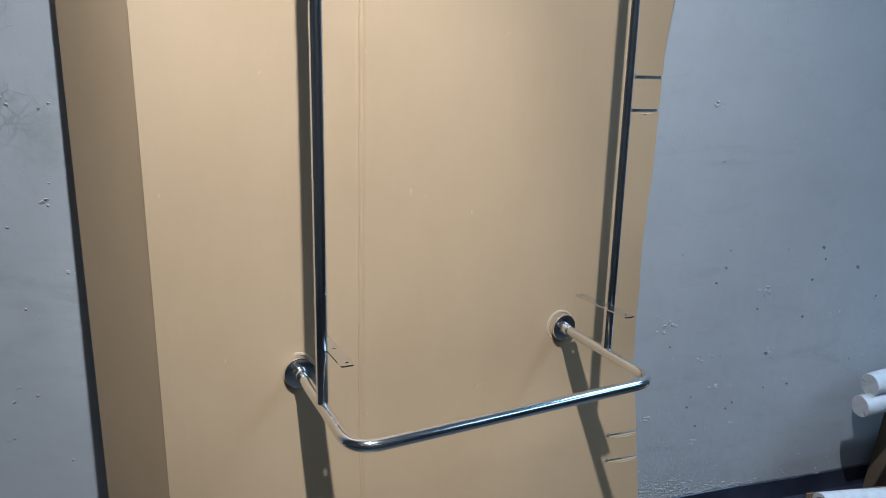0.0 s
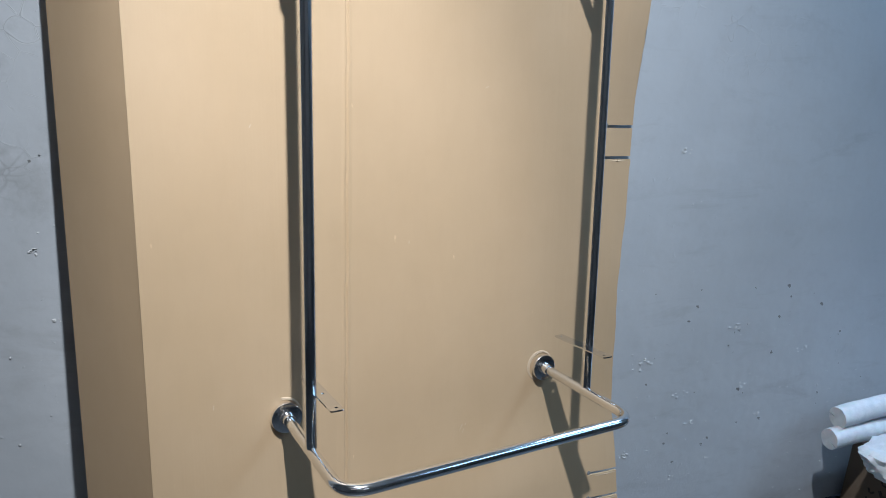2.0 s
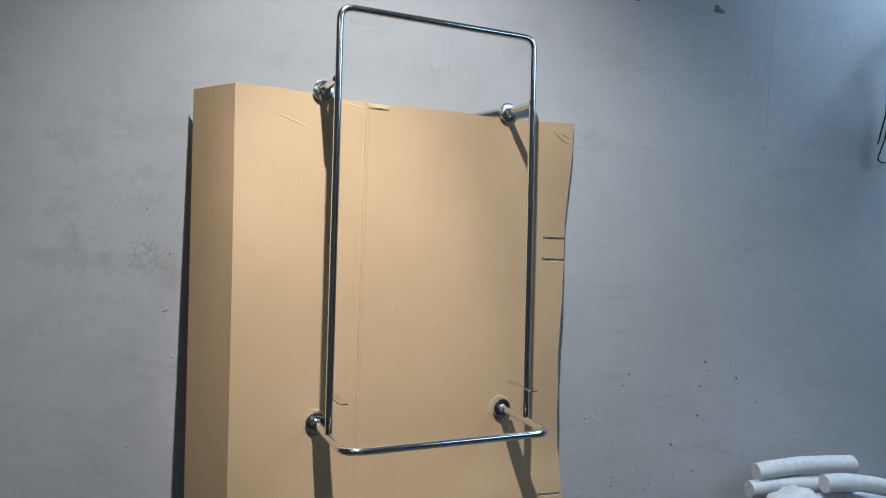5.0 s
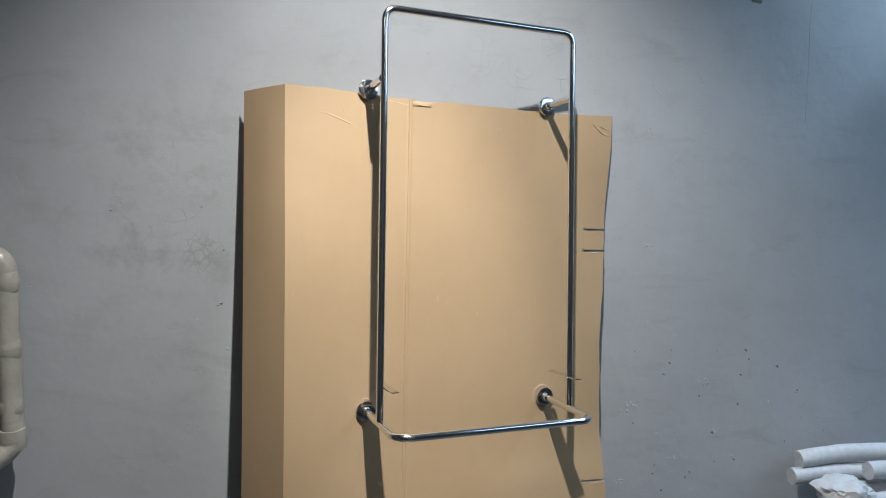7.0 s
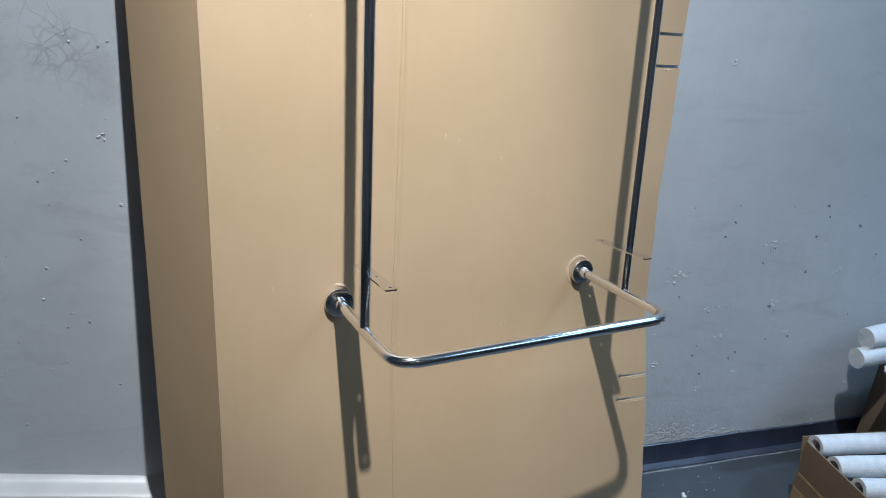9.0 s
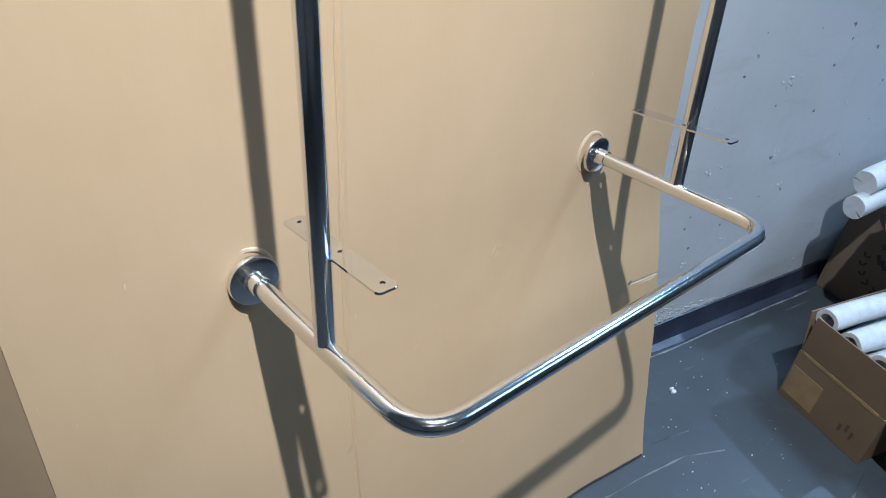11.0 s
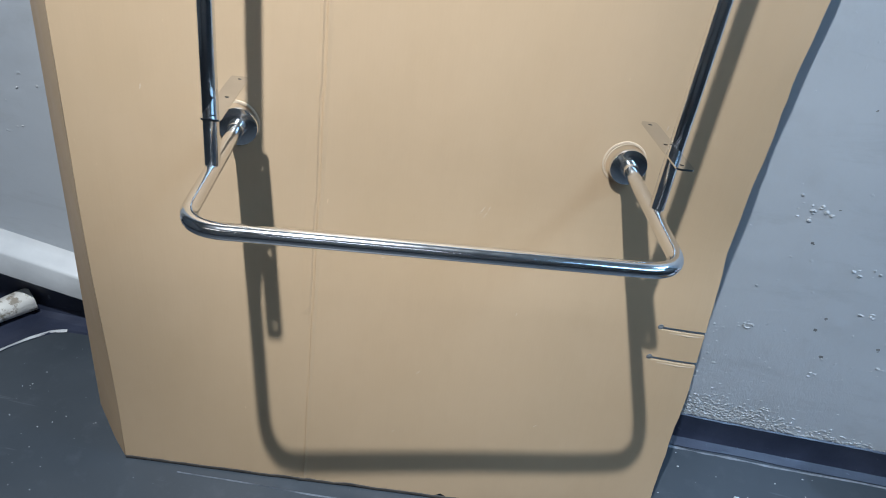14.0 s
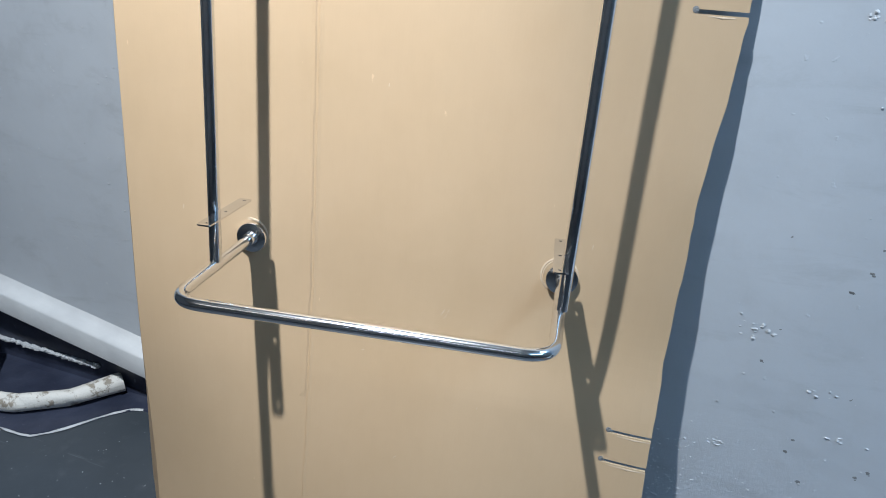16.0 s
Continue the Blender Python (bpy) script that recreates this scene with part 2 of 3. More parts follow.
def rounded(points, radius, steps=8):
    """The line through points with its corners rounded."""
    out = [Vector(points[0])]
    for a, b, c in zip(points, points[1:], points[2:]):
        a, b, c = Vector(a), Vector(b), Vector(c)
        da, dc = (a - b).normalized(), (c - b).normalized()
        half = da.angle(dc) / 2
        cut = min(radius / math.tan(half), (a - b).length * 0.49, (c - b).length * 0.49)
        p, q = b + da * cut, b + dc * cut
        for k in range(steps + 1):
            s = k / steps
            out.append((1 - s) ** 2 * p * 0.5 + s ** 2 * q * 0.5 + (2 * s * (1 - s)) * b * 0.5
                       + 0.5 * ((1 - s) * (1 - s) * p + 2 * s * (1 - s) * b + s * s * q))
    out.append(Vector(points[-1]))
    return out


def tube(points, radius, sides=20, inner=0.0, bm=None, wobble=0.0, seed=0):
    """A swept round tube; open with a wall where inner is given."""
    bm = bm or bmesh.new()
    pts = [Vector(p) for p in points]
    rings, holes = [], []
    side = None
    for i, p in enumerate(pts):
        d = (pts[min(i + 1, len(pts) - 1)] - pts[max(i - 1, 0)]).normalized()
        if side is None:
            side = d.orthogonal().normalized()
        side = (side - d * side.dot(d)).normalized()
        up = d.cross(side)
        for r, store in ((radius, rings), (inner, holes)):
            if r:
                ring = []
                for k in range(sides):
                    a = 2 * math.pi * k / sides
                    w = 1 + wobble * noise.noise((p * 9) + Vector((math.cos(a) + seed, math.sin(a), seed)))
                    ring.append(bm.verts.new(p + (side * math.cos(a) + up * math.sin(a)) * r * w))
                store.append(ring)
    for store in (rings, holes):
        for a, b in zip(store, store[1:]):
            for k in range(sides):
                bm.faces.new((a[k], a[(k + 1) % sides], b[(k + 1) % sides], b[k]))
    for end in (0, -1):
        if holes:
            for k in range(sides):
                bm.faces.new((rings[end][k], rings[end][(k + 1) % sides], holes[end][(k + 1) % sides], holes[end][k]))
        else:
            bm.faces.new(rings[end])
    return bm


def turned(profile, m=None, sides=40, bm=None):
    """A solid of revolution about local z from (radius, height) pairs."""
    bm = bm or bmesh.new()
    m = m or Matrix()
    rings = [[bm.verts.new(m @ Vector((r * math.cos(2 * math.pi * k / sides), r * math.sin(2 * math.pi * k / sides), h))) for k in range(sides)] for r, h in profile]
    for a, b in zip(rings, rings[1:]):
        for k in range(sides):
            bm.faces.new((a[k], a[(k + 1) % sides], b[(k + 1) % sides], b[k]))
    bm.faces.new(rings[0]), bm.faces.new(rings[-1])
    return bm


def smooth01(a, b, x):
    t = min(1.0, max(0.0, (x - a) / (b - a)))
    return t * t * (3 - 2 * t)


# ---- the room ----
X0, X1, Y0, TOP = -4.2, 5.6, -6.4, 4.4
wall = part("wall_north", slab((X0 - 0.2, 0.0, -0.1), (X1 + 0.2, 0.25, TOP)), WALL)
tagged(wall, "old white painted plaster wall with hairline cracks, blisters and chips", "wall", kind="structure")
for nm, lo, hi in (("wall_west", (X0 - 0.2, Y0, -0.1), (X0, -0.002, TOP)), ("wall_east", (X1, Y0, -0.1), (X1 + 0.2, -0.002, TOP)), ("wall_south", (X0 - 0.2, Y0 - 0.2, -0.1), (X1 + 0.2, Y0 - 0.002, TOP))):
    tagged(part(nm, slab(lo, hi), HALL), "plain grey painted hall wall", "wall", kind="structure")
tagged(part("floor", slab((X0 - 0.2, Y0 - 0.2, -0.15), (X1 + 0.2, 0.0 - 0.002, 0.0)), FLOOR), "blue-grey painted concrete floor, scuffed and scratched", "floor", kind="structure")
tagged(part("ceiling", slab((X0 - 0.2, Y0 - 0.2, TOP + 0.002), (X1 + 0.2, 0.25, TOP + 0.2)), HALL), "plain grey hall ceiling", "ceiling", kind="structure")


def skirting():
    """A dark painted band with an uneven upper edge and a small cove at its foot."""
    bm = bmesh.new()
    rows = []
    for i in range(300):
        x = X0 + (X1 - X0) * i / 299
        top = 0.088 + 0.006 * noise.noise((x * 3, 0, 0)) + 0.003 * noise.noise((x * 21, 4, 0))
        foot = -0.040 + 0.005 * noise.noise((x * 6, 9, 0))
        rows.append([bm.verts.new(p) for p in ((x, 0.002, top), (x, -0.006, top - 0.004), (x, -0.008, 0.03), (x, -0.016, 0.010), (x, foot, 0.003), (x, foot, -0.002))])
    for a, b in zip(rows, rows[1:]):
        for k in range(5):
            bm.faces.new((a[k], b[k], b[k + 1], a[k + 1]))
    return bm


tagged(part("baseboard", skirting(), SKIRT, smooth=True), "dark blue painted skirting band with a ragged top edge", "skirting", kind="structure")


def worn_streak_line(points, width, seed):
    """A thin ridge on the floor, for scuffs and a painted light streak."""
    bm = bmesh.new()
    pts = [Vector(p) for p in points]
    n = int(sum((b - a).length for a, b in zip(pts, pts[1:])) / 0.012)
    last = None
    for i in range(n + 1):
        s = i / n * (len(pts) - 1)
        k = min(int(s), len(pts) - 2)
        p = pts[k].lerp(pts[k + 1], s - k)
        d = (pts[k + 1] - pts[k]).normalized()
        side = Vector((-d.y, d.x, 0))
        w = width * max(0.05, 0.6 + 1.1 * noise.noise((i * 0.21, seed, 0)))
        o = side * width * 0.8 * noise.noise((i * 0.06, seed, 7))
        ring = [bm.verts.new(p + o + side * w + Vector((0, 0, -0.002))), bm.verts.new(p + o + side * w * 0.3 + Vector((0, 0, 0.003))), bm.verts.new(p + o - side * w + Vector((0, 0, -0.002)))]
        if last:
            for a in range(2):
                bm.faces.new((last[a], ring[a], ring[a + 1], last[a + 1]))
        last = ring
    return bm


for i, (pts, w) in enumerate((
        (((0.70, -0.047, 0.0), (1.0, -0.05, 0.0), (1.40, -0.045, 0.0), (1.7, -0.045, 0.0)), 0.007),
        (((0.40, -0.372, 0), (0.56, -0.366, 0), (0.72, -0.370, 0), (0.84, -0.405, 0)), 0.005),
        (((0.665, -0.300, 0), (0.80, -0.312, 0)), 0.003),
        (((-0.50, -0.425, 0), (-0.19, -0.410, 0), (0.16, -0.389, 0), (0.40, -0.372, 0)), 0.003),
        # this last ridge paints a glossy light streak on the floor
        (((1.00, -0.680, 0), (1.13, -0.636, 0)), 0.007))):
    tagged(part("trim", worn_streak_line(pts, w, i * 3.1), LINE, smooth=True), "pale ridge in the floor paint: worn scuffs and one painted glossy light streak", "floor scuff", kind="structure")


# ---- crumbs, blisters and chips of the wall ----
def blob(bm, c, r, flat, seed):
    """A small uneven lump, flattened against the wall."""
    m = bmesh.ops.create_icosphere(bm, subdivisions=1, radius=1.0)
    sx, sz = r * (0.7 + 0.8 * random.random()), r * (0.5 + 0.6 * random.random())
    for v in m["verts"]:
        k = 1 + 0.45 * noise.noise(v.co * 1.7 + Vector((seed, seed * 0.7, 0)))
        v.co = Vector((c[0] + v.co.x * sx * k, c[1] + v.co.y * r * flat * k, c[2] + v.co.z * sz * k))


rng = random.Random(5)
random.seed(11)
bm = bmesh.new()
for i in range(1500):
    x = 0.60 + abs(rng.gauss(0, 0.26))
    z = 0.088 + abs(rng.gauss(0, 0.035)) * (1.0 if x < 1.0 else 0.45)
    blob(bm, (x, -0.001, z), rng.uniform(0.0012, 0.0045), 0.45, i)
for i in range(60):
    blob(bm, (rng.uniform(0.62, 0.72), -0.001, rng.uniform(0.12, 0.42)), rng.uniform(0.0015, 0.0035), 0.5, i)
tagged(part("plaster_crumbs", bm, PLASTER, smooth=True), "crumbling pale plaster along the wall's foot", "plaster", kind="stuff")

bm = bmesh.new()
clusters = [(0.843, 1.437, 9, 0.016), (1.15, 0.851, 10, 0.03), (1.307, 0.513, 5, 0.015), (-0.875, 1.208, 6, 0.012), (-0.839, 1.045, 5, 0.010), (0.773, 0.428, 16, 0.022),
            (0.791, 0.756, 14, 0.03), (1.21, 0.633, 7, 0.02), (0.95, 0.62, 6, 0.03), (1.02, 0.52, 5, 0.02), (1.45, 0.75, 8, 0.03), (0.98, 0.31, 5, 0.02), (1.12, 0.36, 5, 0.02)]
for x, z, k, s in clusters:
    for i in range(k):
        blob(bm, (rng.gauss(x, s * 0.55), 0.0, rng.gauss(z, s * 0.4)), rng.uniform(0.0016, 0.0060), 0.42, i + x)
for i in range(120):
    x, z = rng.uniform(0.66, 1.9), 0.1 + abs(rng.gauss(0, 0.5))
    blob(bm, (x, -0.001, z), rng.uniform(0.001, 0.0034), 0.45, i)
for i in range(90):
    blob(bm, (rng.uniform(-1.55, -0.78), -0.001, rng.uniform(0.3, 1.7)), rng.uniform(0.001, 0.003), 0.45, i)
tagged(part("paint_blisters", bm, PLASTER, smooth=True), "small raised blisters of white wall paint", "paint blisters", kind="stuff")

bm = bmesh.new()
chips = [(1.272, 2.48, 0.020), (1.225, 2.455, 0.007), (0.889, 2.492, 0.016), (0.112, 2.441, 0.017), (-0.464, 2.437, 0.016), (2.045, 1.433, 0.009), (-0.856, 1.41, 0.008),
         (1.145, 0.835, 0.007), (1.17, 0.845, 0.006), (1.19, 0.862, 0.006), (1.02, 0.63, 0.007), (1.0, 0.645, 0.005), (1.32, 0.75, 0.008), (0.985, 0.57, 0.006), (1.46, 0.95, 0.006), (1.13, 0.88, 0.005), (0.965, 0.365, 0.006)]
for i, (x, z, r) in enumerate(chips):
    for k in range(3):
        blob(bm, (x + rng.uniform(-r, r) * 0.7, 0.0005, z + rng.uniform(-r, r) * 0.6), r * rng.uniform(0.5, 0.9), 0.12, i + k * 5)
for i in range(34):
    x, z, r = rng.uniform(0.78, 1.65), rng.uniform(0.32, 1.0), rng.uniform(0.003, 0.0085)
    blob(bm, (x, 0.0004, z), r, 0.12, i)
    blob(bm, (x + r * 0.5, 0.0004, z - r * 0.7), r * 0.7, 0.12, i + 3)
for i in range(26):
    blob(bm, (rng.uniform(-1.5, 1.9), 0.0004, rng.uniform(2.25, 2.75) if i % 2 else rng.uniform(0.5, 1.9)), rng.uniform(0.002, 0.006), 0.12, i)
tagged(part("wall_chips", bm, CHIP_AND_SHADE, smooth=True), "dark chips where paint has come off the wall", "wall chips", kind="stuff")

for x, lo, hi, mat, label in ((1.536, 1.98, 2.75, CHIP_AND_SHADE, "fine dark hairline crack running up the painted wall"), (-0.255, 2.33, 2.95, PLASTER, "fine pale ridge running up the painted wall")):
    pts = [(x + 0.012 * noise.noise((z * 0.05, x, 0)) + 0.003 * noise.noise((z * 0.4, x, 5)), 0.0002, lo + (hi - lo) * z / 40) for z in range(41)]
    tagged(part("wall_crack", tube(pts, 0.0006, 6, wobble=0.5), mat, smooth=True), label, "wall crack", kind="structure")

# ---- the leaning board: cardboard and rack share one leaning plane ----
BOARD = Matrix(((0.98394, -0.17852, 0.00014, 0.0046), (0.17759, 0.97888, 0.10126, -0.2885), (-0.01822, -0.09961, 0.99486, 0.0), (0, 0, 0, 1)))
RIDGE, FOOT = -0.650, 0.02


def card_out(u, v):
    """How far the sheet bows out of its plane."""
    drop = max(0.0, (0.87 - v) / 0.87)
    low = drop ** 1.3 * smooth01(0.0, 0.4, drop) * (0.074 + 0.093 * u)
    out = low + smooth01(0.36, 0.66, u) * (0.012 + 0.034 * smooth01(1.5, 1.95, v)) - 0.010 * smooth01(-0.40, -0.65, u) * smooth01(1.2, 2.0, v) - 0.003
    out += 0.003 * noise.noise((u * 2.3, v * 1.7, 3))
    out += 0.034 * smooth01(-0.30, -0.65, u) * smooth01(0.05, 0.75, v) * (1 - 0.75 * smooth01(1.35, 2.0, v)) + 0.008 * smooth01(0.40, 0.60, u) * smooth01(0.05, 0.4, v) * smooth01(1.5, 1.1, v)
    line = -0.200 - 0.013 * (1.95 - v)
    d = abs(u - line)
    if d < 0.012:
        out += 0.0016 * (1 - abs(d - 0.005) / 0.007) - (0.0014 if d < 0.003 else 0.0)
    return out


def right_edge(v):
    e = 0.612 + 0.020 * smooth01(1.05, 1.45, v) + 0.012 * smooth01(1.6, 2.0, v) - 0.012 * smooth01(0.45, 0.0, v)
    return e + 0.004 * noise.noise((v * 9, 0, 2)) + 0.0022 * noise.noise((v * 43, 0, 5))


def top_edge(u):
    e = 1.992 + 0.014 * smooth01(-0.2, -0.63, u) - 0.006 * smooth01(0.1, 0.6, u) + 0.003 * noise.noise((u * 13, 8, 0))
    if -0.185 < u < -0.115:
        e -= 0.008 + 0.003 * noise.noise((u * 90, 1, 0))
    return e


def card_sheet():
    """The wide sheet with its slits at the free edge."""
    slits = [(1.530, 0.538), (1.445, 0.534), (0.530, 0.515), (0.456, 0.508)]
    us = sorted({round(RIDGE + (0.50 - RIDGE) * i / 56, 4) for i in range(57)} | {-0.222 + 0.003 * k for k in range(13)} | {0.508, 0.515, 0.534, 0.538, 0.56, 0.58, 1.0})
    vs = sorted({round(FOOT + (2.0 - FOOT) * i / 80, 4) for i in range(81)} | {s[0] + d for s in slits for d in (-0.004, 0.004)})
    vs = [v for i, v in enumerate(vs) if not any(s[0] - 0.004 < v < s[0] + 0.004 for s in slits)]
    bm = bmesh.new()
    grid = []
    for v in vs:
        row = []
        for u in us:
            e = right_edge(v)
            uu = u if u < 0.9 else e
            uu = min(uu, e)
            vv = top_edge(uu) if v == vs[-1] else v
            if v == vs[0]:
                vv = 0.0183 * uu - 0.1 * card_out(uu, 0) + 0.006 + 0.003 * noise.noise((uu * 14, 3, 1)) + (0.012 if 0.10 < uu < 0.125 else 0.0)
            row.append(bm.verts.new((uu, -card_out(uu, vv), vv)))
        grid.append(row)
    for j in range(len(vs) - 1):
        mid = (vs[j] + vs[j + 1]) / 2
        for i in range(len(us) - 1):
            if any(abs(mid - s[0]) < 0.0039 and us[i] >= s[1] - 0.001 for s in slits):
                continue
            bm.faces.new((grid[j][i], grid[j][i + 1], grid[j + 1][i + 1], grid[j + 1][i]))
    return bm


def thicken(bm, depth):
    """Gives a sheet its thickness, away from the viewer's side."""
    bmesh.ops.recalc_face_normals(bm, faces=bm.faces)
    front = list(bm.faces)
    got = bmesh.ops.duplicate(bm, geom=bm.verts[:] + bm.edges[:] + bm.faces[:])
    twin = got["vert_map"]
    edges = [e for e in bm.edges if len(e.link_faces) == 1 and e.link_faces[0] in set(front)]
    for v in [g for g in got["geom"] if isinstance(g, bmesh.types.BMVert)]:
        v.co.y += depth
    for e in edges:
        a, b = e.verts
        f = bm.faces.new((a, b, twin[b], twin[a]))
        f.material_index = 1
    return bm


card = holder("cardboard_sheet", BOARD, "large brown cardboard sheet leaning on the wall, folded along one side", "cardboard")
part("main_panel", thicken(card_sheet(), 0.006), [CARD, CARD_EDGE], card)

# dark strip painted along the foot for the shadow of the floor gap
bm = bmesh.new()
last = None
for i in range(90):
    u = RIDGE + (0.595 - RIDGE) * i / 89
    v = 0.0183 * u - 0.1 * card_out(u, 0) + 0.005 + 0.003 * noise.noise((u * 14, 3, 1))
    top = v + 0.0045 + 0.002 * noise.noise((u * 31, 7, 0))
    ring = [bm.verts.new((u, -card_out(u, q) - o, q)) for q, o in ((v - 0.003, 0.0), (v, 0.0022), (top, 0.0018), (top + 0.001, -0.001))]
    if last:
        for k in range(3):
            bm.faces.new((last[k], ring[k], ring[k + 1], last[k + 1]))
    last = ring
part("foot_edge", bm, INK_AND_SHADE, card, "dark strip painted for the shaded gap at the foot", smooth=True)

bm = bmesh.new()
rows = []
for j in range(41):
    v = FOOT - 0.028 + (2.02 - FOOT) * j / 40
    row = []
    for i in range(9):
        s = i / 8
        u = RIDGE - 0.0005 - s * 0.117
        n_ = card_out(RIDGE, v) * (1 - s) - (0.162 - 0.008 * (2 - v)) * s + 0.004 * math.sin(math.pi * s) + 0.002 * noise.noise((s * 2, v * 3, 6))
        top = v + (0.012 * (1 - s) + 0.010 * s if j == 40 else 0)
        row.append(bm.verts.new((u, -n_, top)))
    rows.append(row)
for a, b in zip(rows, rows[1:]):
    for i in range(8):
        bm.faces.new((a[i], b[i], b[i + 1], a[i + 1]))
part("folded_flap", thicken(bm, 0.006), [CARD, CARD_EDGE], card, "side flap folded back toward the wall")

# pale scuffs and small dents where the surface paper is rubbed
rng = random.Random(23)
for u, v, l, turn in ((0.105, 0.745, 0.020, 28), (0.112, 0.735, 0.014, 34), (0.118, 0.750, 0.010, 20), (-0.08, 0.62, 0.009, 70), (0.21, 0.52, 0.008, 15), (-0.52, 0.93, 0.012, 10), (0.02, 0.35, 0.012, 40), (-0.29, 0.40, 0.010, 80),
                      (-0.05, 1.25, 0.008, 0), (0.16, 1.62, 0.012, 60), (-0.42, 1.52, 0.009, 30), (0.30, 0.24, 0.010, 50), (-0.02, 0.18, 0.007, 45), (0.42, 0.95, 0.012, 5)):
    bm = bmesh.new()
    ring = [bm.verts.new((u + math.cos(a) * 0.0012 * k * math.cos(radians(turn)) + math.sin(a) * l * 0.5 * math.sin(radians(turn)), 0, v + math.sin(a) * l * 0.5 * math.cos(radians(turn)) - math.cos(a) * 0.0012 * k * math.sin(radians(turn)))) for a, k in ((i * math.pi / 6, rng.uniform(0.5, 1.3)) for i in range(12))]
    for q in ring:
        q.co.y = -card_out(q.co.x, q.co.z) - 0.0006
    mid = bm.verts.new((u, -card_out(u, v) - 0.0009, v))
    for p, q in zip(ring, ring[1:] + ring[:1]):
        bm.faces.new((p, q, mid))
    part("scuff", bm, TORN, card, "pale rubbed scuff")

# torn paper rims round the lower mounts, a torn tab at the top and a bent corner
U0, HALF = 0.002, 0.362
LOW, HIGH, CROWN = 0.870, 2.010, 2.245
ARM, REACH = 0.182, 0.362
for s in (-1, 1):
    for r, w, off in ((0.0405, 0.0032, 0.0070), (0.0395, 0.0018, 0.0035)):
        bm = bmesh.new()
        last = first = None
        for k in range(49):
            a = 2 * math.pi * k / 48
            rr = r * (1 + 0.03 * noise.noise((math.cos(a) * 2, math.sin(a) * 2, r * 90)))
            c = Vector((U0 + s * HALF - off, -card_out(U0 + s * HALF, LOW), LOW + off * 0.6))
            d = Vector((math.cos(a), 0, math.sin(a)))
            ring = [bm.verts.new(c + d * (rr + o) + Vector((0, y, 0))) for o, y in ((w, 0.001), (w * 0.4, -0.0011), (-w * 0.5, -0.0013), (-w, 0.001))]
            if last:
                for q in range(3):
                    bm.faces.new((last[q], ring[q], ring[q + 1], last[q + 1]))
            last = ring
        part("torn_rim", bm, TORN, card, "rim of torn card round a mount", smooth=True)


def crease(points, width, lift, name, label, mat):
    """A low fold line pressed into the sheet."""
    bm = bmesh.new()
    pts = rounded([Vector((u, 0, v)) for u, v in points], 0.03, 6)
    fine = [a.lerp(b, k / 6) for a, b in zip(pts, pts[1:]) for k in range(6)] + [pts[-1]]
    last = None
    for i, p in enumerate(fine):
        d = (fine[min(i + 1, len(fine) - 1)] - fine[max(i - 1, 0)]).normalized()
        side = Vector((-d.z, 0, d.x))
        end = min(1.0, 4 * i / len(fine), 4 * (len(fine) - 1 - i) / len(fine))
        w = width * (0.8 + 0.5 * noise.noise((i * 0.3, width * 900, 0)))
        ring = []
        for o, h in ((-1.0, -0.0006), (-0.25, lift * end), (0.3, lift * end * 0.8), (1.0, -0.0006)):
            q = p + side * w * o
            ring.append(bm.verts.new((q.x, -card_out(q.x, q.z) - h, q.z)))
        if last:
            for k in range(3):
                bm.faces.new((last[k], ring[k], ring[k + 1], last[k + 1]))
        last = ring
    part(name, bm, mat, card, label, smooth=True)


crease([(0.540, 1.978), (0.565, 1.948), (0.600, 1.915), (0.636, 1.905)], 0.0035, 0.0028, "crease", "fold line across the bent corner", CARD)
crease([(0.560, 1.968), (0.600, 1.938), (0.634, 1.928)], 0.0022, 0.0016, "crease", "fold line across the bent corner", CARD)
crease([(-0.60, 1.93), (-0.50, 1.915), (-0.42, 1.885), (-0.375, 1.862)], 0.0050, 0.0012, "crease", "soft crease near the top edge", CARD)
crease([(-0.455, 1.985), (-0.447, 1.94), (-0.440, 1.91)], 0.0028, 0.0010, "crease", "soft crease near the top edge", CARD)
crease([(0.262, 1.984), (0.266, 1.962), (0.263, 1.935)], 0.0030, 0.0016, "crease", "short split crease at the top edge", TORN)
crease([(0.05, 1.86), (0.16, 1.905), (0.25, 1.955)], 0.0055, 0.0011, "crease", "soft crease near the top edge", CARD)
crease([(-0.30, 1.983), (-0.25, 1.975), (-0.19, 1.968)], 0.0040, 0.0020, "crease", "lifted paper at the torn top edge", TORN)
# dark discs on the card, painting the shade inside the round slit holes
for u, v in ((0.540, 1.532), (0.536, 1.447), (0.517, 0.532), (0.510, 0.458)):
    y = -card_out(u, v)
    part("slit_end", turned([(0.0064, 0.0), (0.0060, 0.0008), (0.0030, 0.0010)], Matrix.Translation((u, y, v + 0.001)) @ pose(0, 0, 0, 90, 0, 0), 14), CHIP_AND_SHADE, card, "dark disc painted for the shaded hole at the torn end of a slit")
for u, v, l in ((0.585, 1.4370, 0.05), (0.575, 0.5215, 0.075), (0.570, 0.4475, 0.085)):
    crease([(u - l / 2, v), (u, v - 0.001), (u + l / 2, v)], 0.0028, 0.0022, "slit_lip", "lifted lip of a slit", TORN)
bm = bmesh.new()
rows = []
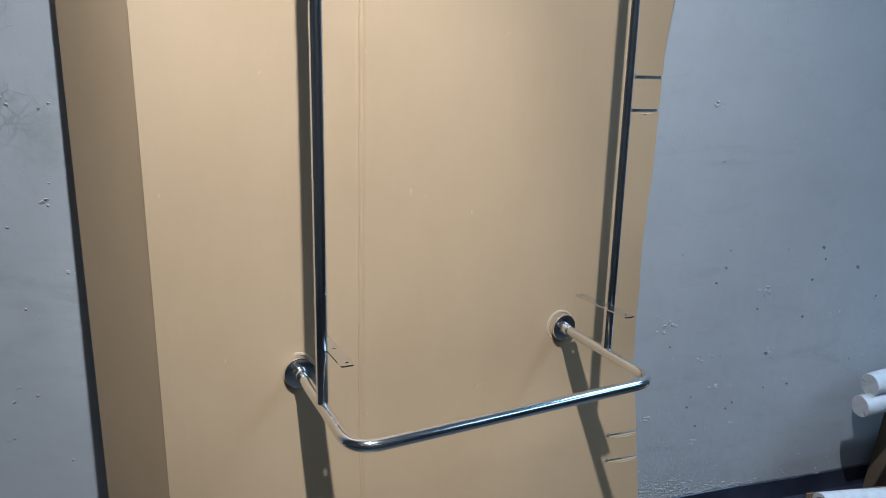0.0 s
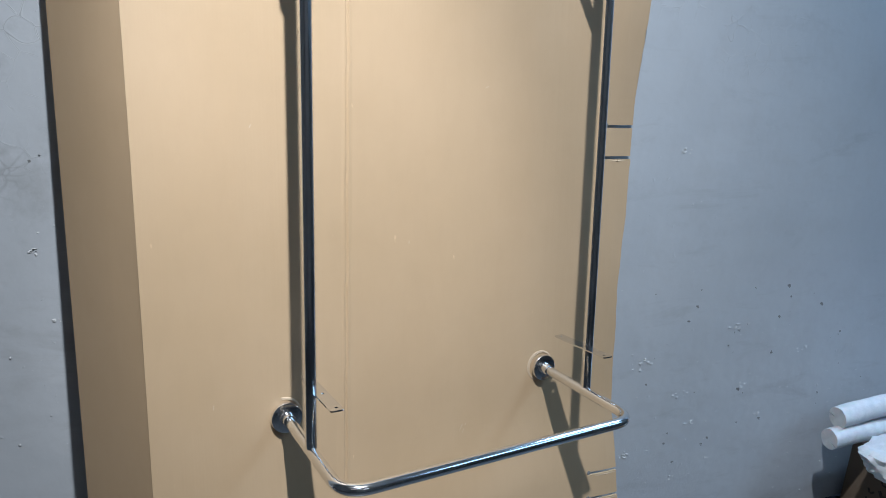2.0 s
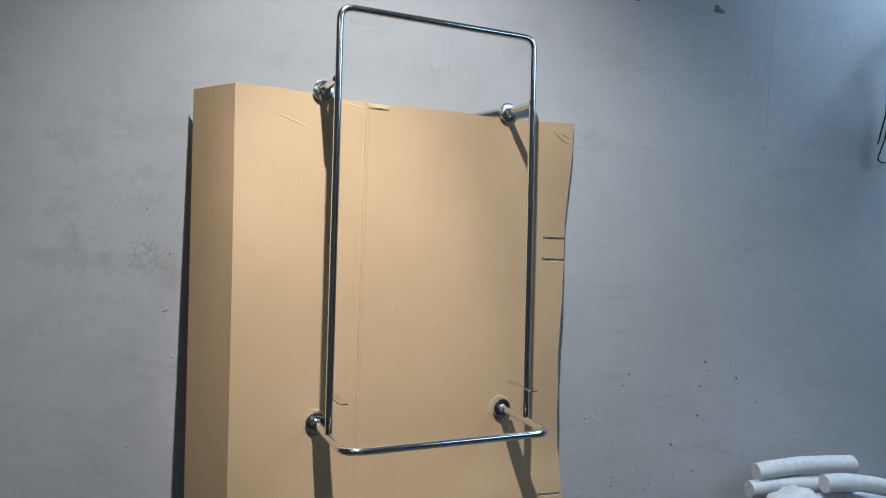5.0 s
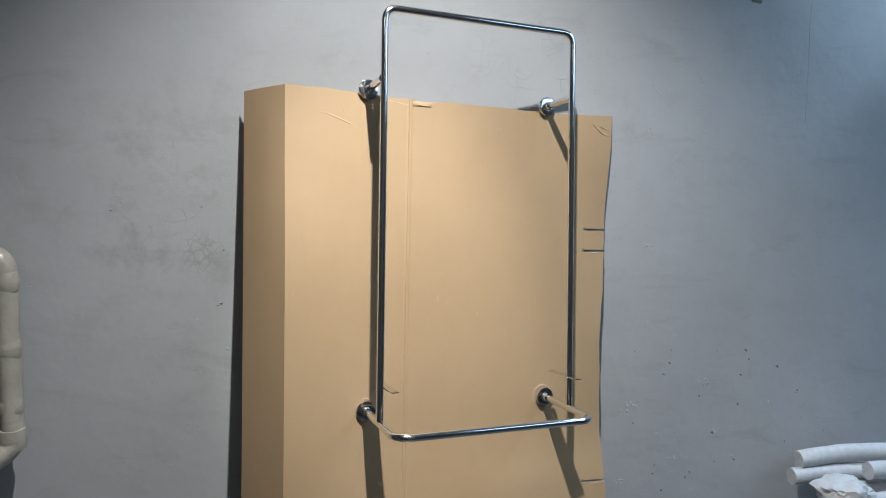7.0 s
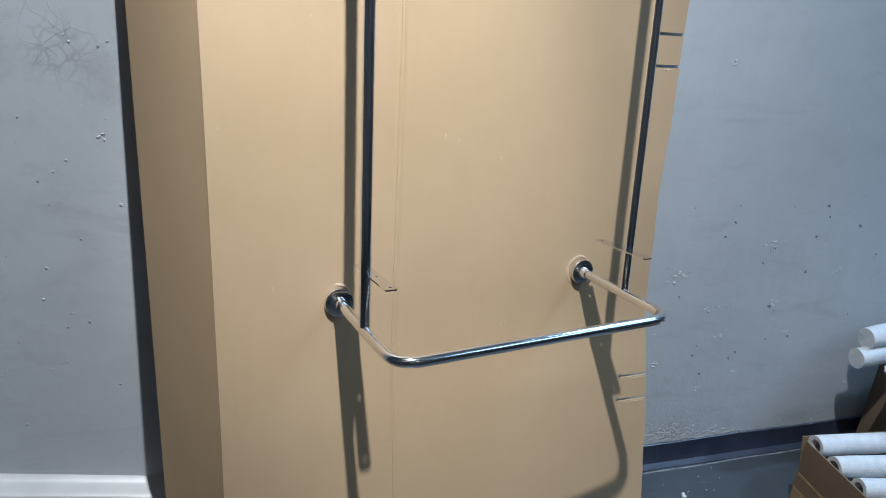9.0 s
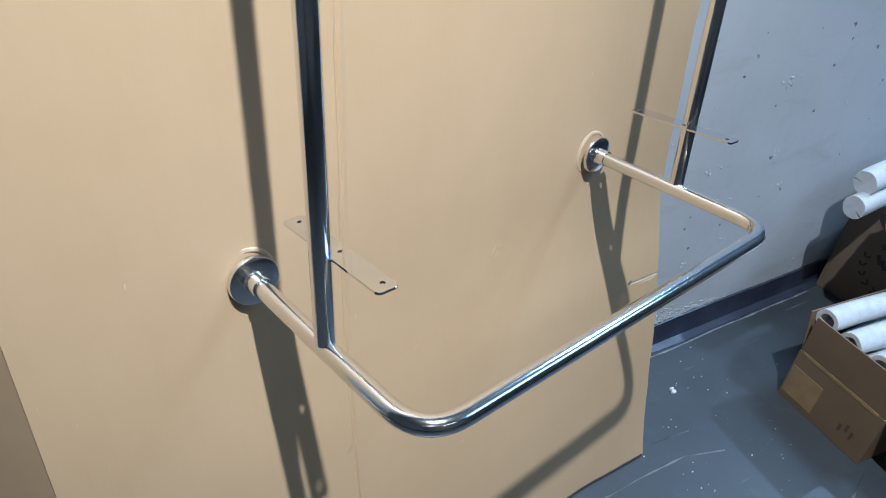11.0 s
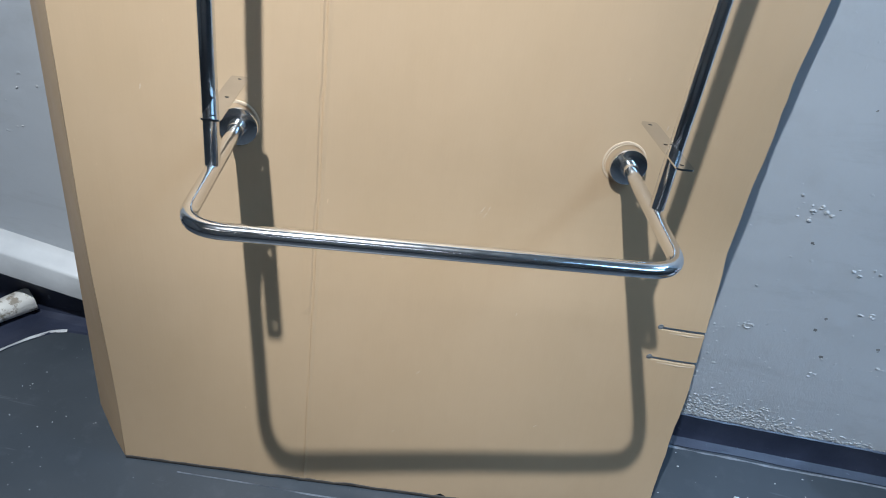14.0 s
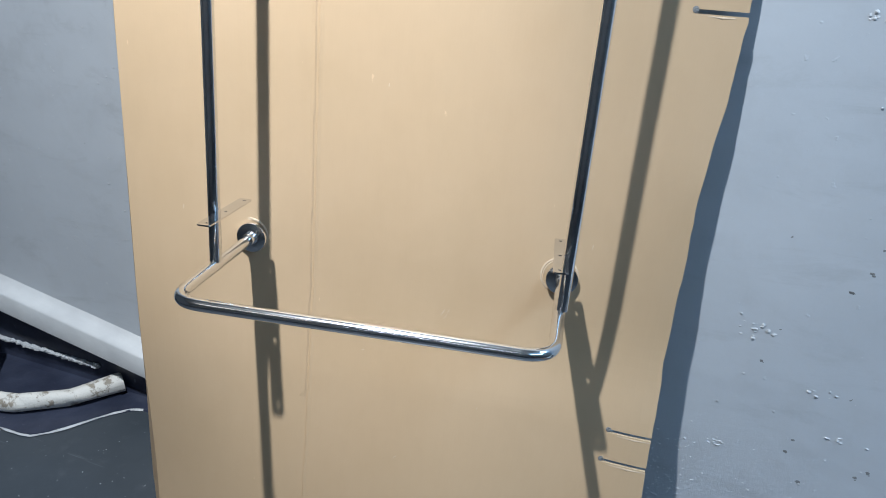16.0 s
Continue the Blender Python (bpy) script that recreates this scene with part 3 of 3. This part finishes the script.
for i in range(19):
    u = -0.192 + 0.078 * i / 18
    rag = 0.003 * noise.noise((u * 120, 4, 0)) + 0.002 * noise.noise((u * 300, 9, 0))
    curl = 0.006 + 0.005 * math.sin(math.pi * i / 18) + 0.003 * noise.noise((u * 60, 2, 0))
    rows.append([bm.verts.new((u, -card_out(u, 1.97) - o, z)) for z, o in ((1.967 + rag * 0.5, 0.0006), (1.972 + rag * 0.3, curl * 0.4), (1.981 + rag, curl * 0.25), (1.987 + rag, 0.0008))])
for a, b in zip(rows, rows[1:]):
    for k in range(3):
        bm.faces.new((a[k], b[k], b[k + 1], a[k + 1]))
part("torn_tab", thicken(bm, 0.0016), [CARD, CARD_EDGE], card, "torn tab curling from the top edge", smooth=True)

# ---- the rack ----
rack = holder("wall_rack", BOARD, "polished steel tube garment rack, hung on four round wall mounts", "clothes rack")
R = 0.0125


def at(u, n_, v):
    return Vector((u, -n_, v))


L_, R_ = U0 - HALF, U0 + HALF
up = rounded([at(L_, ARM, LOW + 0.006), at(L_ + 0.008, ARM, CROWN), at(R_ + 0.004, ARM, CROWN), at(R_, ARM, LOW + 0.006)], 0.045, 10)
part("upright_frame", tube(up, R, 28), STEEL, rack, smooth=True)
low = rounded([at(L_, 0.012, LOW), at(L_, REACH, LOW - 0.007), at(R_ - 0.010, REACH, LOW - 0.007), at(R_, 0.012, LOW)], 0.060, 10)
part("lower_rail", tube(low, R, 28), STEEL, rack, smooth=True)
for u in (L_, R_):
    part("upper_arm", tube([at(u, 0.012, HIGH), at(u, ARM, HIGH)], R, 28), STEEL, rack, smooth=True)
FL = [(0.0360, 0.0), (0.0360, 0.0040), (0.0350, 0.0065), (0.032, 0.0075), (0.0160, 0.0075), (0.0150, 0.009), (0.0146, 0.026), (0.0140, 0.0275), (0.0126, 0.0275)]
for u in (L_, R_):
    for v in (LOW, HIGH):
        base = max(card_out(u, v), 0) + 0.004
        part("mount_plate", turned(FL, Matrix.Translation(at(u, base, v)) @ pose(0, 0, 0, 90, 0, 0)), STEEL, rack, "round polished steel mount", smooth=True)


def bracket_plate(side):
    """A flat polished bar with clipped round corners and a small screw hole near each end and in the middle."""
    bm = bmesh.new()
    lo, hi, w, th, r = 0.082, 0.274, 0.028, 0.003, 0.006
    loops = []
    corners = ((lo + r, r, 180), (hi - r, r, 270), (hi - r, w - r, 0), (lo + r, w - r, 90))
    loops.append([(cn + r * math.cos(radians(a0 + k * 22.5)), cx + r * math.sin(radians(a0 + k * 22.5))) for cn, cx, a0 in corners for k in range(5)])
    for cn in (lo + 0.014, lo + 0.1, hi - 0.014):
        loops.append([(cn + 0.0032 * math.cos(math.pi * k / 6), 0.016 + 0.0032 * math.sin(math.pi * k / 6)) for k in range(12)])
    edges = []
    for loop in loops:
        vs = [bm.verts.new((side * x, -n_, 0)) for n_, x in loop]
        edges += [bm.edges.new((a, b)) for a, b in zip(vs, vs[1:] + vs[:1])]
    bmesh.ops.triangle_fill(bm, use_beauty=True, edges=edges)
    got = bmesh.ops.extrude_face_region(bm, geom=bm.faces[:])
    for v in got["geom"]:
        if isinstance(v, bmesh.types.BMVert):
            v.co.z += th
    return bm


for u, side in ((L_ + 0.010, 1), (R_ - 0.002, -1)):
    part("bracket_plate", bracket_plate(side), MIRROR, rack, "flat polished steel plate with screw holes", m=Matrix.Translation((u, 0, 0.985)))

# ---- pipework by the wall ----
pipe = holder("heating_pipe", pose(-1.558, -0.11, 0.025), "yellowed gloss-painted heating pipe with elbows and flaking lower end", "pipe")
part("riser", tube(rounded([(-0.6, 0.0, 1.375), (0.005, 0, 1.375), (0.012, 0, 0.80), (0.02, -0.01, 0.72), (-0.10, -0.10, 0.64), (-0.6, -0.13, 0.62)], 0.06), 0.039, 20, wobble=0.20), GLOSS, pipe, smooth=True)
for z in (1.29, 1.06, 0.86):
    part("collar", turned([(0.036, -0.034), (0.0408, -0.020), (0.0408, 0.018), (0.036, 0.034)], pose(0.008, 0, z), 24), GLOSS, pipe, smooth=True)
part("elbow", turned([(0.020, -0.05), (0.042, -0.035), (0.047, 0), (0.042, 0.035), (0.020, 0.05)], pose(0.012, -0.004, 0.745), 20), GLOSS, pipe, smooth=True)
part("back_loop", tube(rounded([(-0.6, 0.06, 0.80), (-0.06, 0.06, 0.80), (0.0, 0.0, 0.74)], 0.05), 0.026, 16, wobble=0.1), GLOSS, pipe, smooth=True)
part("lower_leg", tube(rounded([(-0.075, -0.07, 0.655), (-0.03, -0.06, 0.55), (-0.02, -0.05, 0.30), (-0.04, -0.05, 0.02)], 0.05), 0.021, 16, wobble=0.25), FLAKY, pipe, "flaking corroded pipe leg", smooth=True)

wire = new("wall_cable", mesh_of("wall_cable", tube([(-1.655 + 0.008 * noise.noise((0, 0, z * 0.7)), -0.006, 0.4 + z * 0.1) for z in range(50)], 0.005, 8), WHITE, True))
tagged(wire, "thin white painted cable run straight up the wall", "cable")

# sloping white boxed pipe run at the foot of the wall
bm = bmesh.new()
prof = [(0.002, -0.085), (-0.057, -0.085), (-0.061, -0.081), (-0.061, -0.006), (-0.056, 0.0), (-0.040, 0.003), (-0.022, 0.006), (-0.010, 0.012), (0.002, 0.026)]
rows = []
for i in range(30):
    x = -4.1 + i * (4.1 - 0.62) / 29
    z = 0.045 + 0.178 * (-x)
    rows.append([bm.verts.new((x, y, z + h + 0.002 * noise.noise((x * 5, h * 20, 0)))) for y, h in prof])
for a, b in zip(rows, rows[1:]):
    for k in range(len(prof) - 1):
        bm.faces.new((a[k], b[k], b[k + 1], a[k + 1]))
bm.faces.new(rows[-1])
tagged(part("trim", bm, WHITE, smooth=True), "white painted ledge sloping along the wall above the floor", "ledge", kind="structure")

# a low dark plinth with a flaking pipe lying in it
def edge_y(x):
    return -0.066 - 0.25 * smooth01(-1.0, -1.26, x) - 0.04 * smooth01(-1.3, -1.8, x)


bm = bmesh.new()
rows = []
for i in range(60):
    x = X0 + i * (-0.62 - X0) / 59
    rows.append([bm.verts.new((x, -0.0095, h)) for h in (0.0, 0.06, -0.035 + 0.178 * (-x))])
for a, b in zip(rows, rows[1:]):
    for k in range(2):
        bm.faces.new((a[k], b[k], b[k + 1], a[k + 1]))
tagged(part("baseboard", bm, SKIRT), "dark blue painted wall foot under the white ledge", "skirting", kind="structure")
bm = bmesh.new()
rows = []
for i in range(40):
    x = -3.2 + i * (3.2 - 0.70) / 39
    y = edge_y(x) + 0.006 * noise.noise((x * 7, 0, 0))
    rows.append([bm.verts.new(p) for p in ((x, -0.041, 0.010), (x, (y - 0.04) / 2, 0.006), (x, y + 0.02, 0.008), (x, y, 0.006), (x, y - 0.004, -0.002))])
for a, b in zip(rows, rows[1:]):
    for k in range(4):
        bm.faces.new((a[k], b[k], b[k + 1], a[k + 1]))
tagged(part("trim", bm, SKIRT, smooth=True), "dark painted strip of floor along the wall", "floor strip", kind="structure")
edge = []
for i in range(24):
    x = -1.9 + i * 0.9 / 23
    edge.append((x, edge_y(x) - 0.004, 0.006))
tagged(part("trim", worn_streak_line(edge, 0.0055, 40), PLASTER, smooth=True), "pale plaster edge of the dark floor strip", "floor edge", kind="structure")
ridge = bmesh.new()
for i in range(160):
    x = -1.95 + 0.72 * i / 160
    blob(ridge, (x, -0.016, 0.083 + 0.004 * noise.noise((x * 20, 0, 0))), rng.uniform(0.005, 0.012), 1.0, i)
tagged(part("plaster_ridge", ridge, PLASTER, smooth=True), "rough white plaster ridge along the skirting", "plaster", kind="stuff")

pts = [(-2.1, -0.33, 0.045), (-1.62, -0.305, 0.045), (-1.36, -0.235, 0.045), (-1.225, -0.14, 0.042), (-1.135, -0.012, 0.046)]
fpipe = tagged(new("floor_pipe", mesh_of("floor_pipe", tube(rounded(pts, 0.12, 14), 0.031, 24, wobble=0.38), FLAKY, True)), "flaking white-wrapped pipe lying along the dark floor strip", "pipe")

# ---- boxes with foam tubes ----
def foam_tube(m, length, radius, inner, bend=0.02, seed=1):
    bm = bmesh.new()
    pts = [Vector((length * k / 10, bend * math.sin(k / 10 * math.pi) * 1.0, 0.004 * noise.noise((k, seed, 0)))) for k in range(11)]
    tube(pts, radius, 22, inner, bm, 0.08, seed)
    ob = new("foam_tube", mesh_of("foam_tube", bm, FOAM, True))
    ob.matrix_basis = m
    return tagged(ob, "white polyethylene foam tube from a packing box", "foam tube", "foam tubes in the boxes")


def foam_rod(m, length, radius, turn, seed=1):
    """A solid foam rod slit along one side."""
    bm = bmesh.new()
    rings = []
    for k in range(15):
        x = length * k / 14
        ring = []
        for i in range(24):
            a = 0.10 + (2 * math.pi - 0.20) * i / 23
            r = radius * (1 + 0.10 * noise.noise((x * 9, math.cos(a) + seed, math.sin(a))))
            ring.append((r * math.cos(a + turn), r * math.sin(a + turn)))
        ring.append((radius * 0.15 * math.cos(turn), radius * 0.15 * math.sin(turn)))
        sag = 0.02 * math.sin(x / length * math.pi) + 0.008 * noise.noise((x * 6, seed, 3))
        rings.append([bm.verts.new((x, y + sag, z - 0.02 * (x / length) ** 2)) for y, z in ring])
    for a, b in zip(rings, rings[1:]):
        for i in range(25):
            bm.faces.new((a[i], a[(i + 1) % 25], b[(i + 1) % 25], b[i]))
    bm.faces.new(rings[0]), bm.faces.new(rings[-1])
    ob = new("foam_rod", mesh_of("foam_rod", bm, FOAM, True))
    ob.matrix_basis = m
    return tagged(ob, "white foam packing rod slit lengthwise, lying on a carton", "foam rod", "foam rods on the carton")


def open_carton(m, w, d, h, flap, label, card_mat=None):
    """A carton with thick walls, its flaps standing up."""
    ob = holder("carton", m, label, "box", "cartons by the wall")
    t = 0.005
    skin = card_mat or BOX_CARD
    part("bottom", slab((t, t, 0), (w - t, d - t, t)), skin, ob)
    for nm, lo, hi in (("side_panel", (0, 0, 0), (t, d, h)), ("side_panel", (w - t, 0, 0), (w, d, h)), ("end_panel", (t, 0, 0), (w - t, t, h)), ("end_panel", (t, d - t, 0), (w - t, d, h))):
        part(nm, slab(lo, hi, 0.0015), skin, ob)
    if flap:
        for nm, lo, hi, turn in (("flap", (-t / 2, 0.004, 0), (t / 2, d - 0.004, flap), pose(t / 2, 0, h + 0.001, 0, -2, 0)), ("flap", (-t / 2, 0.004, 0), (t / 2, d - 0.004, flap), pose(w - t / 2, 0, h + 0.001, 0, 16, 0)),
                                 ("flap", (0.004, -t / 2, 0), (w - 0.004, t / 2, flap), pose(0, d - t / 2, h + 0.001, -12, 0, 0)), ("flap", (0.004, -t / 2, 0), (w - 0.004, t / 2, flap), pose(0, t / 2, h + 0.001, 100, 0, 0))):
            bm = slab(lo, hi, 0.0015)
            for v in bm.verts:
                v.co.x += 0.004 * noise.noise(v.co * 7)
            part(nm, bm, skin, ob, m=turn)
    return ob


A = pose(1.138, -0.605, 0, 0, 0, -6)
carton = open_carton(A, 0.46, 0.28, 0.175, 0.125, "open brown carton with taped seams, full of foam tubes")
part("tape", slab((-0.0012, 0.17, 0.02), (0.0004, 0.275, 0.12)), TAPE, carton, "strip of brown packing tape")
part("tape", slab((-0.0012, 0.02, 0.168), (0.0004, 0.27, 0.178)), TAPE, carton, "strip of brown packing tape")
for k in range(3):
    part("print_mark", slab((-0.0016, 0.045 + k * 0.018, 0.05 + 0.012 * (k % 2)), (0.0, 0.052 + k * 0.018, 0.075 + 0.012 * (k % 2))), FADED, carton, "small dark printed mark")
for y, z, r, dx, ang, yaw in ((0.265, 0.287, 0.034, 0.025, 1, -3), (0.190, 0.262, 0.034, 0.040, 2, -5), (0.105, 0.248, 0.034, 0.065, 2, -9), (0.225, 0.20, 0.034, 0.05, 0, 2), (0.145, 0.195, 0.034, 0.06, 0, -2), (0.06, 0.18, 0.034, 0.05, 0, -3), (0.18, 0.13, 0.033, 0.05, 0, 0), (0.10, 0.12, 0.033, 0.05, 0, 0)):
    foam_tube(A @ pose(dx, y, z, 0, ang, yaw), 0.62, r, r * 0.62, 0.015, y * 40)

B = pose(1.785, -0.46, 0, 0, 0, 2)
carton = open_carton(B, 0.62, 0.43, 0.36, 0.0, "brown carton darkened for the shade it stands in, printed with a round wreath mark, against the wall", SHADED_CARD)
part("lid_panel", slab((0.006, 0.006, 0.355), (0.614, 0.424, 0.3605)), SHADED_CARD, carton)
for k in range(16):
    a = 2 * math.pi * (k + 0.5) / 16
    if abs(math.sin(a - 0.6)) < 0.22:
        continue
    for o, tilt in ((0.0, 35), (0.014, -35)):
        leaf = slab((-0.0012, -0.009, -0.0035), (0.0004, 0.009, 0.0035))
        part("wreath_leaf", leaf, INK_AND_SHADE, carton, "printed leaf of the wreath mark",
             m=pose(0, 0.235 + (0.082 + o) * math.cos(a), 0.185 + (0.082 + o) * math.sin(a), math.degrees(a) + 90 + tilt, 0, 0))
for k in range(6):
    part("print_bar", slab((-0.0012, -0.006, -0.018), (0.0004, 0.006, 0.018)), INK_AND_SHADE, carton, "dark printed bar of the mark",
         m=pose(0, 0.235 + (k - 2.5) * 0.019, 0.185 + (k - 2.5) * 0.010, -30, 0, 0))
for x, y, z, l, r, yaw, pitch in ((1.505, -0.135, 0.462, 0.50, 0.036, -3, -2), (1.55, -0.115, 0.525, 0.48, 0.038, -3, -5), (1.79, -0.24, 0.515, 0.29, 0.037, -6, 0), (1.60, -0.24, 0.430, 0.50, 0.036, 3, 2), (1.66, -0.31, 0.405, 0.52, 0.036, 4, 1), (1.75, -0.17, 0.397, 0.45, 0.036, 3, 0), (1.84, -0.10, 0.397, 0.5, 0.035, 0, 0), (1.82, -0.385, 0.396, 0.5, 0.035, 0, 0)):
    foam_rod(pose(x, y, z, 0, pitch, yaw), l, r, 2.4 + 3 * math.sin(x * 31), x * 9)


def crumpled(name, m, sx, sy, sz, mat, label, category, seed):
    """A crumpled wrapper: a creased, hollow-looking bundle."""
    bm = bmesh.new()
    bmesh.ops.create_icosphere(bm, subdivisions=4, radius=1)
    for v in bm.verts:
        p = v.co.copy()
        k = 1 + 0.30 * noise.noise(p * 1.6 + Vector((seed, 0, 0))) + 0.22 * abs(noise.noise(p * 4.1 + Vector((0, seed, 0)))) - 0.05 * abs(noise.noise(p * 7))
        v.co = Vector((p.x * sx * k, p.y * sy * k, max(-0.7, p.z) * sz * k))
    ob = new(name, mesh_of(name, bm, mat, True))
    ob.matrix_basis = m
    return tagged(ob, label, category)


crumpled("foam_wrap", pose(1.63, -0.30, 0.45, 0, 8, 20), 0.14, 0.10, 0.065, FOAM, "crumpled white foam wrap lying on a carton", "packing foam", 3)
crumpled("foam_wrap", pose(1.95, -0.40, 0.40, 0, 0, 0), 0.15, 0.07, 0.05, FOAM, "crumpled white foam wrap lying on a carton", "packing foam", 8)
crumpled("plastic_bag", pose(2.12, -0.34, 0.405, 0, 0, -10), 0.10, 0.06, 0.045, BLACK, "crumpled black plastic bag on a carton", "bag", 5)

C = pose(1.215, -1.02, 0, 0, 0, -8)
open_carton(C, 0.42, 0.36, 0.16, 0.0, "low brown carton on the floor beside the foam box")

# scrap on the floor
bm = bmesh.new()
blob(bm, (0.868, -0.188, 0.003), 0.009, 1.0, 2)
blob(bm, (0.871, -0.176, 0.003), 0.007, 1.0, 5)
tagged(part("paper_scrap", bm, FOAM), "small torn white scrap on the floor", "scrap")
bm = bmesh.new()
for i in range(45):
    blob(bm, (rng.uniform(-1.35, -0.75), rng.uniform(-0.65, -0.25), 0.0005), rng.uniform(0.0006, 0.0018), 0.8, i)
for i in range(40):
    blob(bm, (rng.uniform(0.62, 1.1), rng.uniform(-0.5, -0.06), 0.001), rng.uniform(0.001, 0.0028), 0.8, i)
tagged(part("floor_crumbs", bm, PLASTER), "pale plaster crumbs scattered on the floor", "crumbs", kind="stuff")

# ---- bundle of cables on the wall ----
bundle = holder("cable_bundle", pose(2.105, 0, 2.2), "bundle of black and grey cables hanging on the wall", "cables")
for i in range(9):
    r = random.Random(40 + i)
    x = r.uniform(-0.05, 0.09)
    pts = [(0.10, -0.03, 0.36), (0.02 + x * 0.4, -0.10 - 0.01 * i, 0.33), (-0.055 + x * 0.5, -0.12 - 0.012 * i, 0.22), (-0.04 + x * 0.6, -0.10, 0.08), (0.015 + x * 0.5, -0.06, -0.03 - 0.02 * i), (0.03 + x, -0.04, -0.16 - r.uniform(0, 0.1))]
    part("cable", tube(rounded(pts, 0.08, 6), 0.0035, 8), CABLE, bundle, smooth=True)
part("cable", tube(rounded([(0.02, -0.05, 0.0), (0.012, -0.05, -0.2), (-0.02, -0.05, -0.30), (0.02, -0.045, -0.31), (0.14, -0.04, -0.27)], 0.03, 8), 0.0035, 8), CABLE, bundle, smooth=True)
part("plug", slab((-0.085, -0.14, 0.15), (-0.055, -0.11, 0.20), 0.004), BLACK, bundle, "black plug")
